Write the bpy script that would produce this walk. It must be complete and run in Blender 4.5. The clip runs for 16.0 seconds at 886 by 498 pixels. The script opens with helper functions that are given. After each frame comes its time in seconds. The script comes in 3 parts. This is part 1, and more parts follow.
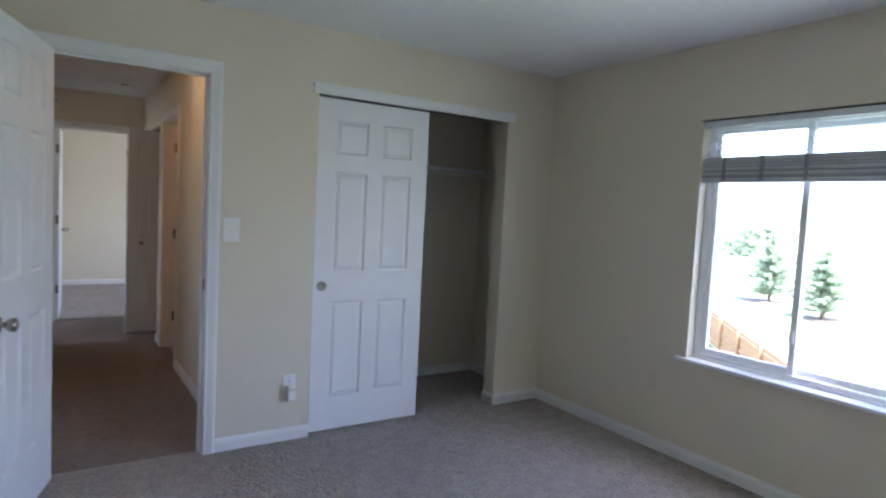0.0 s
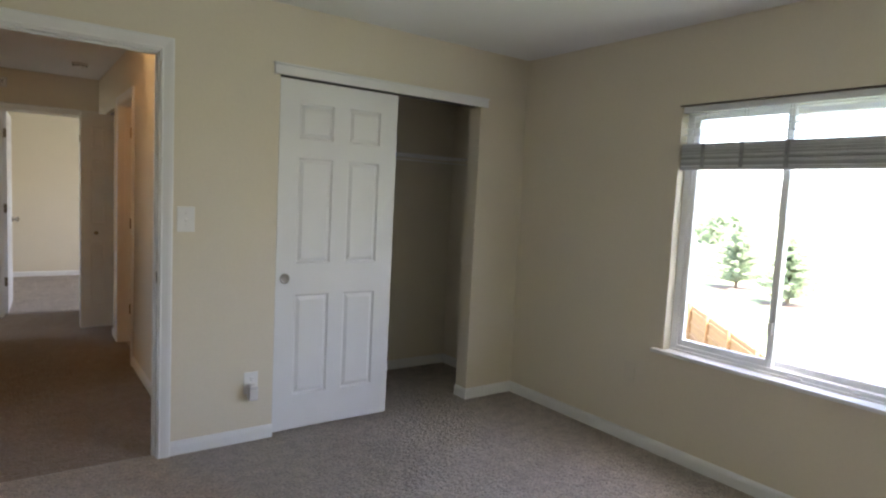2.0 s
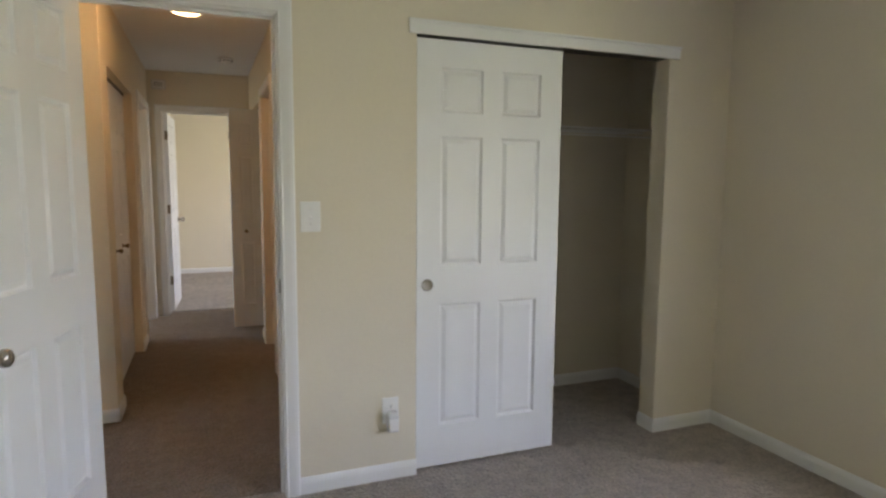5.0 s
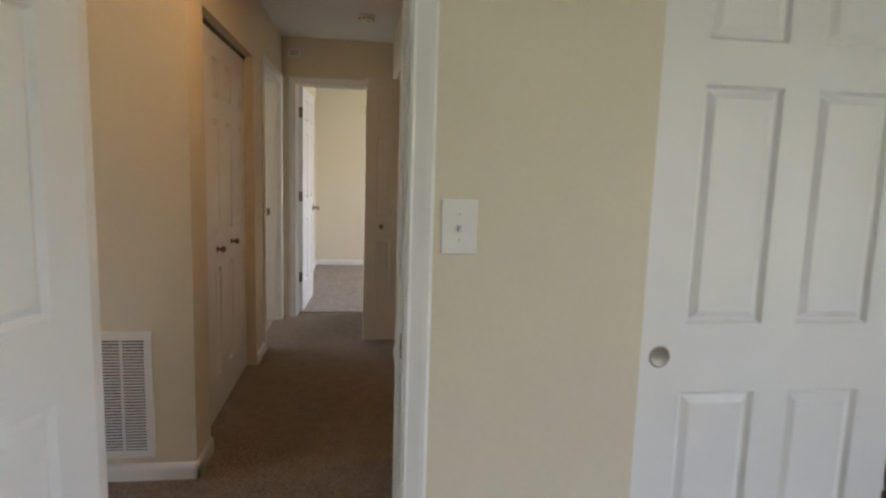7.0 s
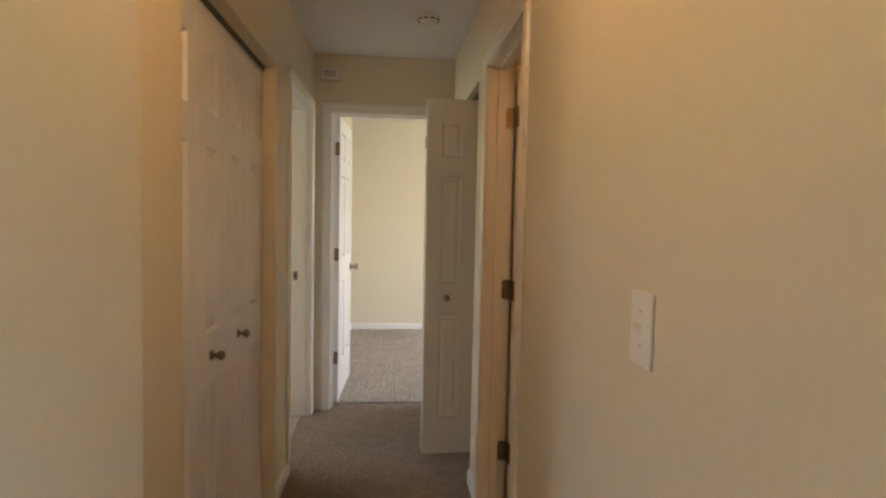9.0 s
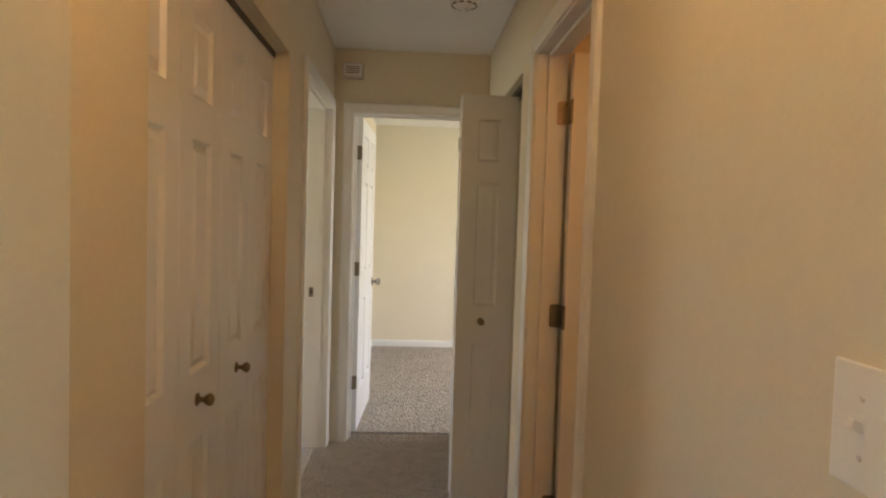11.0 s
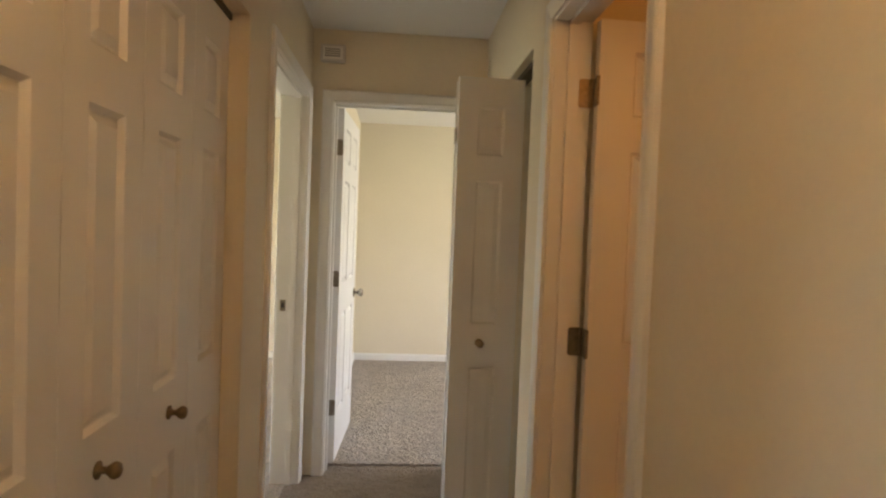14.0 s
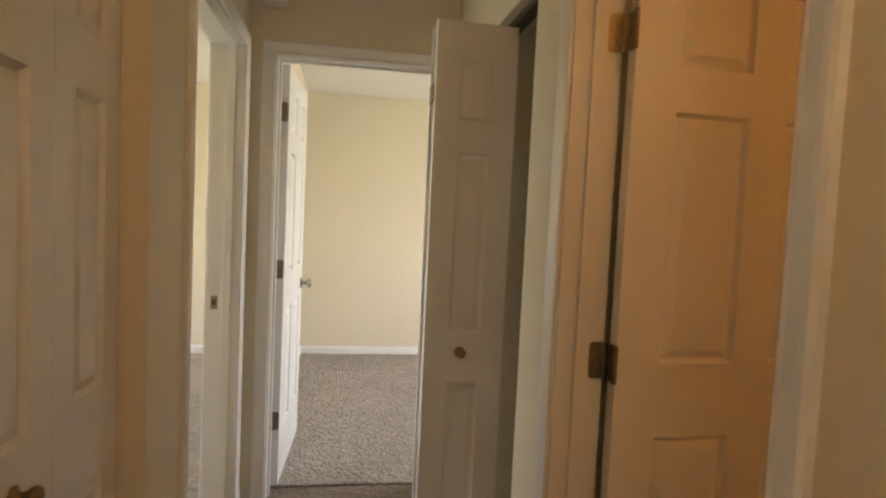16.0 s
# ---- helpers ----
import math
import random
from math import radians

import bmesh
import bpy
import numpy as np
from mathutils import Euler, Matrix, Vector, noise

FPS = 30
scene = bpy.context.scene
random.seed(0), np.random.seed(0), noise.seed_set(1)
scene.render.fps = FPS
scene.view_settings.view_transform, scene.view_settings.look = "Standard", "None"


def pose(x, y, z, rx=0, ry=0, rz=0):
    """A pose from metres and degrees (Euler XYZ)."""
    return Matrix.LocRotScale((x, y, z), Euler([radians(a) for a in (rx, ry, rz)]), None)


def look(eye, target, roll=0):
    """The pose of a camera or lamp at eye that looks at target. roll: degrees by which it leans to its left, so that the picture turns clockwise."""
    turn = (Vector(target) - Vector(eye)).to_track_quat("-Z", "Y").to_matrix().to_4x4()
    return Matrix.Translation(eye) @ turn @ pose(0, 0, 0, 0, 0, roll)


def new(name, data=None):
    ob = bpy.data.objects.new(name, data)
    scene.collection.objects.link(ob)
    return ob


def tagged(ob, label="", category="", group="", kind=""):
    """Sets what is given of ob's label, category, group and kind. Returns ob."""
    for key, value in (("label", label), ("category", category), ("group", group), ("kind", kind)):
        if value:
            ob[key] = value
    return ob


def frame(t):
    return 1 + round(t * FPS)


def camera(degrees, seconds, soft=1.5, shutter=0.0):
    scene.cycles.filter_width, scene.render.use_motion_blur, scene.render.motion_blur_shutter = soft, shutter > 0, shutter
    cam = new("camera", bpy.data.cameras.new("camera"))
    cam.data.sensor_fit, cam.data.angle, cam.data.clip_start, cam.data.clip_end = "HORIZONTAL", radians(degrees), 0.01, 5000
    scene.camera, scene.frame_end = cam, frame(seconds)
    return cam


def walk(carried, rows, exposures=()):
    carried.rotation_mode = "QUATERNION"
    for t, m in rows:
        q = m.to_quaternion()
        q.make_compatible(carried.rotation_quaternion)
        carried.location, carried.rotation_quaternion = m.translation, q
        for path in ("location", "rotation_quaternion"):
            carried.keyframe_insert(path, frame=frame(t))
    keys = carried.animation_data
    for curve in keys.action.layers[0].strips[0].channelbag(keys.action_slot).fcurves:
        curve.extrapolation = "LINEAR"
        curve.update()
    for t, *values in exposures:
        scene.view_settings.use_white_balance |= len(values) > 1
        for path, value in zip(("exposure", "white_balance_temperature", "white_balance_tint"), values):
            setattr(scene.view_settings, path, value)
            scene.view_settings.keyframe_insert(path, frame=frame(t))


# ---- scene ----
cam = camera(72.5, 16.0, soft=2.3, shutter=0.4)
PATH = [
    (0, (0.114, 0.348, 1.397), (1.203, 2.021, 1.261), 2.9),
    (0.5, (0.063, 0.345, 1.391), (1.067, 2.066, 1.218), 2.2),
    (1, (0.045, 0.381, 1.371), (1.032, 2.112, 1.198), 1.0),
    (1.5, (0.142, 0.392, 1.367), (1.221, 2.069, 1.212), 2.2),
    (2, (0.213, 0.469, 1.397), (1.375, 2.088, 1.227), 2.9),
    (2.5, (0.321, 0.499, 1.388), (1.408, 2.166, 1.192), 4.1),
    (3, (0.379, 0.534, 1.375), (1.402, 2.246, 1.219), 4.6),
    (5.3, (0.56, 1.287, 1.376), (1.209, 3.166, 1.157), 0.5),
    (5.5, (0.585, 1.404, 1.362), (1.18, 3.302, 1.153), 1.1),
    (6, (0.6, 1.68, 1.375), (1.187, 3.581, 1.164), 1.1),
    (6.5, (0.668, 2.003, 1.355), (1.131, 3.935, 1.125), 1.0),
    (7, (0.7, 2.311, 1.355), (0.971, 4.275, 1.092), 1.8),
    (7.5, (0.648, 2.626, 1.364), (0.88, 4.603, 1.174), 0.9),
    (8, (0.622, 2.974, 1.359), (0.794, 4.959, 1.178), 0.2),
    (8.5, (0.596, 3.275, 1.364), (0.67, 5.266, 1.187), 1.1),
    (9, (0.525, 3.578, 1.38), (0.706, 5.566, 1.26), 1.2),
    (9.5, (0.527, 3.811, 1.38), (0.656, 5.804, 1.277), 0.9),
    (10, (0.51, 3.93, 1.382), (0.596, 5.926, 1.281), 1.8),
    (12.5, (0.491, 4.024, 1.38), (0.643, 6.018, 1.329), 1.8),
    (13, (0.461, 4.076, 1.375), (0.611, 6.07, 1.332), 2.1),
    (13.5, (0.474, 4.215, 1.371), (0.707, 6.201, 1.326), 1.7),
    (14, (0.495, 4.428, 1.373), (0.65, 6.42, 1.308), 2.2),
    (14.5, (0.478, 4.594, 1.361), (0.635, 6.587, 1.283), 3.6),
    (15, (0.437, 4.755, 1.364), (0.699, 6.736, 1.287), 3.5),
    (15.5, (0.435, 4.857, 1.369), (0.738, 6.832, 1.276), 3.0),
    (16, (0.446, 4.926, 1.373), (0.778, 6.895, 1.254), 2.7),
]
EXPOSURES = [
    (0.0, 3.56, 5500, 20), (0.5, 3.74, 5850, 19), (1.0, 3.97, 6300, 19), (2.0, 3.60, 6600, 18), (2.5, 3.52, 6700, 17), (3.2, 3.78, 6750, 17), (5.3, 3.84, 6850, 17),
    (6.0, 3.74, 6850, 17), (6.5, 3.76, 6850, 17), (7.0, 3.76, 6850, 17), (8.0, 3.94, 7100, 17), (9.0, 4.10, 7350, 16), (10.0, 4.14, 7450, 15), (12.5, 4.18, 7600, 16), (15.0, 4.16, 7750, 15), (16.0, 4.16, 7650, 15),
]
walk(cam, [(t, look(eye, target, roll)) for t, eye, target, roll in PATH], EXPOSURES)

# ---------------------------------------------------------------- world and light
world = bpy.data.worlds.new("world")
scene.world = world
world.use_nodes = True
wn = world.node_tree
sky = wn.nodes.new("ShaderNodeTexSky")
sky.sky_type = "NISHITA"
sky.sun_disc = False
sky.sun_elevation, sky.sun_rotation = radians(66), radians(184)
sky.dust_density = 3.0
wn.links.new(sky.outputs["Color"], wn.nodes["Background"].inputs["Color"])
wn.nodes["Background"].inputs["Strength"].default_value = 0.15


def lamp(name, kind, place, power, colour, size=0.1, size_y=None, aim=None):
    data = bpy.data.lights.new(name, kind)
    data.energy, data.color = power, colour
    if kind == "AREA":
        data.shape, data.size, data.size_y = "RECTANGLE", size, size_y or size
    elif kind == "SUN":
        data.angle = size
    else:
        data.shadow_soft_size = size
    ob = new(name, data)
    ob.matrix_world = look(place, aim) if aim else pose(*place)
    return ob


# hazy summer sun behind the house
sun_way = Vector((math.sin(radians(184)) * math.cos(radians(66)), math.cos(radians(184)) * math.cos(radians(66)), math.sin(radians(66))))
lamp("sun", "SUN", (20, -20, 30), 4.6, (1.0, 0.97, 0.93), radians(12), aim=tuple(Vector((20, -20, 30)) - sun_way))
# lamp in an unseen opening, added to brighten the bedroom
lamp("added_light_bedroom", "AREA", (3.25, 0.43, 1.28), 1.15, (0.97, 0.98, 1.0), 1.12, 1.32, aim=(0, 0.43, 1.15))
# daylight through the windows of the far rooms, out of view
lamp("window_light_far_room", "AREA", (3.22, 8.8, 1.35), 2.2, (0.96, 0.975, 1.0), 1.1, 1.3, aim=(0, 8.8, -0.5))
lamp("window_light_side_room", "AREA", (-3.22, 7.5, 1.35), 0.62, (1.0, 0.94, 0.84), 1.0, 1.3, aim=(0, 7.5, -0.2))
# added in an unseen opening to brighten the side room's far wall
lamp("added_light_side_room_far", "AREA", (-3.22, 9.7, 1.35), 1.15, (1.0, 0.94, 0.84), 1.1, 1.3, aim=(0, 9.9, 0.4))
# bulbs: the hall's ceiling light and the bathroom's
lamp("hall_bulb", "POINT", (0.46, 4.53, 2.27), 0.158, (1.0, 0.45, 0.12), 0.07)
lamp("bath_bulb", "POINT", (1.9, 5.0, 2.05), 0.37, (1.0, 0.43, 0.11), 0.08)

# ---------------------------------------------------------------- materials


def material(name, colour, rough=0.5, metal=0.0, grain=None, stain=None, bump=None, fine=None, spec=0.5, patch=None):
    """grain and stain: (scale, amount) of brightness variation; bump and fine: (scale, strength, metres)."""
    m = bpy.data.materials.new(name)
    m.use_nodes = True
    nt = m.node_tree
    n, link = nt.nodes, nt.links.new
    b = n["Principled BSDF"]
    b.inputs["Roughness"].default_value = rough
    b.inputs["Metallic"].default_value = metal
    b.inputs["Specular IOR Level"].default_value = spec
    b.inputs["Base Color"].default_value = (*colour, 1)
    tc = n.new("ShaderNodeTexCoord").outputs["Object"]
    col = None
    for pair in (grain, stain, patch):
        if not pair:
            continue
        tex = n.new("ShaderNodeTexNoise")
        tex.inputs["Scale"].default_value = pair[0]
        tex.inputs["Detail"].default_value = 4
        link(tc, tex.inputs["Vector"])
        mp = n.new("ShaderNodeMapRange")
        mp.inputs["From Min"].default_value, mp.inputs["From Max"].default_value = 0.3, 0.7
        mp.inputs["To Min"].default_value, mp.inputs["To Max"].default_value = 1 - pair[1], 1 + pair[1]
        link(tex.outputs["Fac"], mp.inputs["Value"])
        mix = n.new("ShaderNodeVectorMath")
        mix.operation = "SCALE"
        if col is None:
            mix.inputs[0].default_value = colour
        else:
            link(col, mix.inputs[0])
        link(mp.outputs["Result"], mix.inputs["Scale"])
        col = mix.outputs["Vector"]
    if col is not None:
        link(col, b.inputs["Base Color"])
    normal = None
    for triple in (bump, fine):
        if not triple:
            continue
        tex = n.new("ShaderNodeTexNoise")
        tex.inputs["Scale"].default_value = triple[0]
        tex.inputs["Detail"].default_value = 3
        link(tc, tex.inputs["Vector"])
        bp = n.new("ShaderNodeBump")
        bp.inputs["Strength"].default_value, bp.inputs["Distance"].default_value = triple[1], triple[2]
        link(tex.outputs["Fac"], bp.inputs["Height"])
        if normal:
            link(normal, bp.inputs["Normal"])
        normal = bp.outputs["Normal"]
    if normal:
        link(normal, b.inputs["Normal"])
    return m


WALL = material("cream_wall_paint", (0.71, 0.645, 0.52), 0.6, grain=(60, 0.015), stain=(1.3, 0.025), bump=(160, 0.25, 0.002), fine=(7, 0.12, 0.01))
CEIL = material("white_ceiling_paint", (0.82, 0.82, 0.81), 0.9, stain=(1.0, 0.03), bump=(110, 0.5, 0.004))
WHITE = material("white_semi_gloss_paint", (0.78, 0.78, 0.77), 0.38, stain=(2.2, 0.02), bump=(45, 0.06, 0.002))
DOORWHITE = material("white_moulded_door_paint", (0.78, 0.785, 0.79), 0.42, stain=(3, 0.02), bump=(220, 0.06, 0.001))
PLATE = material("white_plastic", (0.8, 0.79, 0.77), 0.35, stain=(20, 0.02))
VINYL = material("white_vinyl", (0.88, 0.89, 0.91), 0.4, stain=(5, 0.03))
NICKEL = material("satin_nickel", (0.42, 0.39, 0.35), 0.2, 1.0, grain=(80, 0.08))
BRONZE = material("dull_antique_brass", (0.24, 0.18, 0.11), 0.38, 1.0, grain=(90, 0.15))
HINGE = material("worn_steel_hinge", (0.25, 0.215, 0.17), 0.5, 1.0, grain=(70, 0.2))
DARK = material("dark_track_metal", (0.10, 0.085, 0.07), 0.5, 0.6, grain=(40, 0.1))
BRUSHED = material("brushed_nickel_cup", (0.33, 0.31, 0.28), 0.5, 1.0, grain=(120, 0.1))
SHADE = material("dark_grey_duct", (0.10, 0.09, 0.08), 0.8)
SLOT = material("dark_slot", (0.03, 0.03, 0.03), 0.8)
# greyer than the open slats: the gathered stack's shade is in this colour
BLIND = material("shaded_grey_blind_slats", (0.55, 0.56, 0.58), 0.5, stain=(8, 0.04))
SLATMAT = material("translucent_white_slats", (0.80, 0.81, 0.82), 0.5, stain=(8, 0.05))
sn = SLATMAT.node_tree
thin, blend = sn.nodes.new("ShaderNodeBsdfTranslucent"), sn.nodes.new("ShaderNodeMixShader")
thin.inputs["Color"].default_value = (0.85, 0.86, 0.88, 1)
blend.inputs["Fac"].default_value = 0.5
sn.links.new(sn.nodes["Principled BSDF"].outputs[0], blend.inputs[1])
sn.links.new(thin.outputs[0], blend.inputs[2])
sn.links.new(blend.outputs[0], sn.nodes["Material Output"].inputs["Surface"])
# random brightness per piece draws the stack's shadow lines
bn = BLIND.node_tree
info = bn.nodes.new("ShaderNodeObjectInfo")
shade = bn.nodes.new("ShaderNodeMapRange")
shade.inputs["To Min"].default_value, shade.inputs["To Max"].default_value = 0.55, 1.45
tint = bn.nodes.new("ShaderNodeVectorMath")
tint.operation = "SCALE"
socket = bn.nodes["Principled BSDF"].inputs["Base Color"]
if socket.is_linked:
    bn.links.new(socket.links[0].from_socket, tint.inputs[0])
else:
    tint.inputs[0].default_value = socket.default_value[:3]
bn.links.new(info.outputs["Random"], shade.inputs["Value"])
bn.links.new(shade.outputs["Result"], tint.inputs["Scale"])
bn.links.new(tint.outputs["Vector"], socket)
CORD_LOOPS = material("bunched_blind_cord", (0.30, 0.30, 0.32), 0.85, grain=(60, 0.3))
CORD = material("white_blind_cord", (0.6, 0.6, 0.6), 0.8)
FRESH = material("grey_plastic_housing", (0.62, 0.61, 0.60), 0.4, stain=(20, 0.03))
SPOT = material("cream_cover_plate", (0.68, 0.62, 0.5), 0.5, stain=(20, 0.03))
GRASS = material("lawn", (0.095, 0.115, 0.06), 0.9, grain=(6, 0.35), stain=(0.25, 0.25), bump=(15, 0.8, 0.05))
FENCEWOOD = material("cedar_fence_boards", (0.36, 0.19, 0.085), 0.8, grain=(14, 0.2), stain=(1.2, 0.15))
NEEDLE = material("conifer_needles", (0.21, 0.26, 0.18), 0.8, grain=(5, 0.35), stain=(0.8, 0.25))
ln = NEEDLE.node_tree
thin_leaf, both = ln.nodes.new("ShaderNodeBsdfTranslucent"), ln.nodes.new("ShaderNodeMixShader")
thin_leaf.inputs["Color"].default_value = (0.36, 0.44, 0.28, 1)
both.inputs["Fac"].default_value = 0.55
ln.links.new(ln.nodes["Principled BSDF"].outputs[0], both.inputs[1])
ln.links.new(thin_leaf.outputs[0], both.inputs[2])
ln.links.new(both.outputs[0], ln.nodes["Material Output"].inputs["Surface"])
BARK = material("bark", (0.14, 0.1, 0.07), 0.9, grain=(12, 0.3), bump=(20, 0.8, 0.02))
MULCH = material("mulch", (0.1, 0.07, 0.05), 0.95, grain=(12, 0.3))


def carpet_material(name, colour, depth=0.04):
    m = material(name, colour, 0.95, grain=(80, 0.34), stain=(14, 0.15), bump=(130, 1.0, 0.02), fine=(42, 1.0, depth), spec=0.1, patch=(1.7, 0.10))
    b = m.node_tree.nodes["Principled BSDF"]
    b.inputs["Sheen Weight"].default_value = 0.25
    b.inputs["Sheen Roughness"].default_value = 0.6
    return m


CARPET = carpet_material("taupe_cut_pile_carpet", (0.50, 0.43, 0.375))
# flatter pile than CARPET; the hall's dimness is darkened into its colour
HALL_CARPET = carpet_material("matted_shaded_hall_carpet", (0.28, 0.21, 0.155), 0.025)

GLASS = bpy.data.materials.new("window_glass")
GLASS.use_nodes = True
gn = GLASS.node_tree
gb = gn.nodes["Principled BSDF"]
gb.inputs["Base Color"].default_value = (0.97, 0.99, 0.98, 1)
gb.inputs["Roughness"].default_value = 0.0
gb.inputs["Transmission Weight"].default_value = 1.0
gb.inputs["IOR"].default_value = 1.02

BOWL = bpy.data.materials.new("lit_frosted_glass_bowl")
BOWL.use_nodes = True
bb = BOWL.node_tree.nodes["Principled BSDF"]
bb.inputs["Base Color"].default_value = (0.9, 0.85, 0.75, 1)
bb.inputs["Transmission Weight"].default_value = 0.7
bb.inputs["Roughness"].default_value = 0.5
bb.inputs["Emission Color"].default_value = (1.0, 0.72, 0.38, 1)
bb.inputs["Emission Strength"].default_value = 0.35

# ---------------------------------------------------------------- mesh helpers


def mesh(name, bm, mat, parent=None, label="", smooth=False):
    bmesh.ops.recalc_face_normals(bm, faces=bm.faces)
    data = bpy.data.meshes.new(name)
    bm.to_mesh(data)
    bm.free()
    data.materials.append(mat)
    if smooth:
        data.shade_smooth()
    ob = new(name, data)
    if parent:
        ob.parent = parent
    if label:
        ob["label"] = label
    return ob


def part(name, bm, mat, parent, label="", smooth=False):
    return mesh(name, bm, mat, parent, label, smooth)


def again(ob, m, parent=None):
    """A second object on the same mesh."""
    o = ob.copy()
    scene.collection.objects.link(o)
    o.parent = parent or ob.parent
    o.matrix_basis = m
    return o


def box(x0, x1, y0, y1, z0, z1, bevel=0.0, bm=None):
    bm = bm or bmesh.new()
    vs = [bm.verts.new((x, y, z)) for x in (x0, x1) for y in (y0, y1) for z in (z0, z1)]
    fs = [(0, 1, 3, 2), (4, 6, 7, 5), (0, 4, 5, 1), (2, 3, 7, 6), (0, 2, 6, 4), (1, 5, 7, 3)]
    faces = [bm.faces.new([vs[i] for i in f]) for f in fs]
    if bevel:
        edges = list({e for f in faces for e in f.edges})
        bmesh.ops.bevel(bm, geom=edges, offset=bevel, segments=2, affect="EDGES", profile=0.6)
    return bm


def lathe(profile, m=None, seg=20, bm=None):
    """Turns (radius, height) pairs round z."""
    bm = bm or bmesh.new()
    m = m or Matrix()
    rings = []
    for r, z in profile:
        if r < 1e-5:
            rings.append([bm.verts.new(m @ Vector((0, 0, z)))])
        else:
            rings.append([bm.verts.new(m @ Vector((r * math.cos(2 * math.pi * i / seg), r * math.sin(2 * math.pi * i / seg), z))) for i in range(seg)])
    for a, b in zip(rings, rings[1:]):
        for i in range(seg):
            j = (i + 1) % seg
            vs = []
            for v in (a[i % len(a)], a[j % len(a)], b[j % len(b)], b[i % len(b)]):
                if v not in vs:
                    vs.append(v)
            if len(vs) > 2:
                bm.faces.new(vs)
    return bm


def prism(profile, place, a0, a1, bm=None):
    """A profile of (p, z) run from a0 to a1; place(a, p, z) gives the world point."""
    bm = bm or bmesh.new()
    one = [bm.verts.new(place(a0, p, z)) for p, z in profile]
    two = [bm.verts.new(place(a1, p, z)) for p, z in profile]
    for i in range(len(profile)):
        j = (i + 1) % len(profile)
        bm.faces.new((one[i], one[j], two[j], two[i]))
    bm.faces.new(one)
    bm.faces.new(two[::-1])
    return bm


def facing(axis, at, sign):
    """place(a, p, z) on a wall face in the plane axis = at, p metres proud of it towards sign."""
    if axis == "y":
        return lambda a, p, z: (a, at + sign * p, z)
    return lambda a, p, z: (at + sign * p, a, z)


def wall(name, axis, at0, at1, a0, a1, openings=(), top=2.46, bottom=-0.1, label="cream painted drywall"):
    """A wall between at0 and at1, with openings (a0, a1, z0, z1)."""
    bm = bmesh.new()
    cuts = sorted({a0, a1, *[v for o in openings for v in o[:2]]})
    zs = sorted({bottom, top, *[v for o in openings for v in o[2:]]})

    def solid(i, k):
        if not (0 <= i < len(cuts) - 1 and 0 <= k < len(zs) - 1):
            return False
        a, z = (cuts[i] + cuts[i + 1]) / 2, (zs[k] + zs[k + 1]) / 2
        return not any(o[0] < a < o[1] and o[2] < z < o[3] for o in openings)

    def quad(*pts):
        bm.faces.new([bm.verts.new((a, d, z) if axis == "y" else (d, a, z)) for a, d, z in pts])
    for i in range(len(cuts) - 1):
        for k in range(len(zs) - 1):
            if not solid(i, k):
                continue
            b0, b1, z0, z1 = cuts[i], cuts[i + 1], zs[k], zs[k + 1]
            for d in (at0, at1):
                quad((b0, d, z0), (b1, d, z0), (b1, d, z1), (b0, d, z1))
            for di, b in ((-1, b0), (1, b1)):
                if not solid(i + di, k):
                    quad((b, at0, z0), (b, at1, z0), (b, at1, z1), (b, at0, z1))
            for dk, z in ((-1, z0), (1, z1)):
                if not solid(i, k + dk):
                    quad((b0, at0, z), (b1, at0, z), (b1, at1, z), (b0, at1, z))
    bmesh.ops.remove_doubles(bm, verts=bm.verts, dist=0.0001)
    return tagged(mesh(name, bm, WALL), label, "wall", kind="structure")


BASE = [(0.0, 0.002), (0.013, 0.002), (0.013, 0.052), (0.010, 0.064), (0.005, 0.072), (0.0, 0.076)]


def baseboard(axis, at, sign, a0, a1):
    ob = mesh("baseboard", prism(BASE, facing(axis, at, sign), a0, a1), WHITE)
    return tagged(ob, "white painted wooden baseboard above the carpet", "baseboard", "baseboards", "structure")


CASE = [(0.0, 0.0), (0.0, 0.009), (0.006, 0.012), (0.012, 0.010), (0.022, 0.012), (0.040, 0.016), (0.052, 0.017), (0.060, 0.013), (0.060, 0.0)]


def casing(axis, at, sign, a0, a1, top, width=0.060, label="white moulded door casing"):
    """Mitred trim round three sides of an opening."""
    place = facing(axis, at, sign)
    root = tagged(new("trim"), label, "door trim", "door casings", "structure")
    k = width / 0.060

    def corner(i, d):
        return ((a0 - d, 0.0), (a0 - d, top + d), (a1 + d, top + d), (a1 + d, 0.0))[i]
    for i, nm in enumerate(("casing_leg", "casing_head", "casing_leg")):
        bm = bmesh.new()
        ends = []
        for c in (i, i + 1):
            ends.append([bm.verts.new(place(corner(c, d * k)[0], p, corner(c, d * k)[1])) for d, p in CASE])
        n = len(CASE)
        for j in range(n):
            bm.faces.new((ends[0][j], ends[0][(j + 1) % n], ends[1][(j + 1) % n], ends[1][j]))
        bm.faces.new(ends[0])
        bm.faces.new(ends[1][::-1])
        part(nm, bm, WHITE, root)
    return root


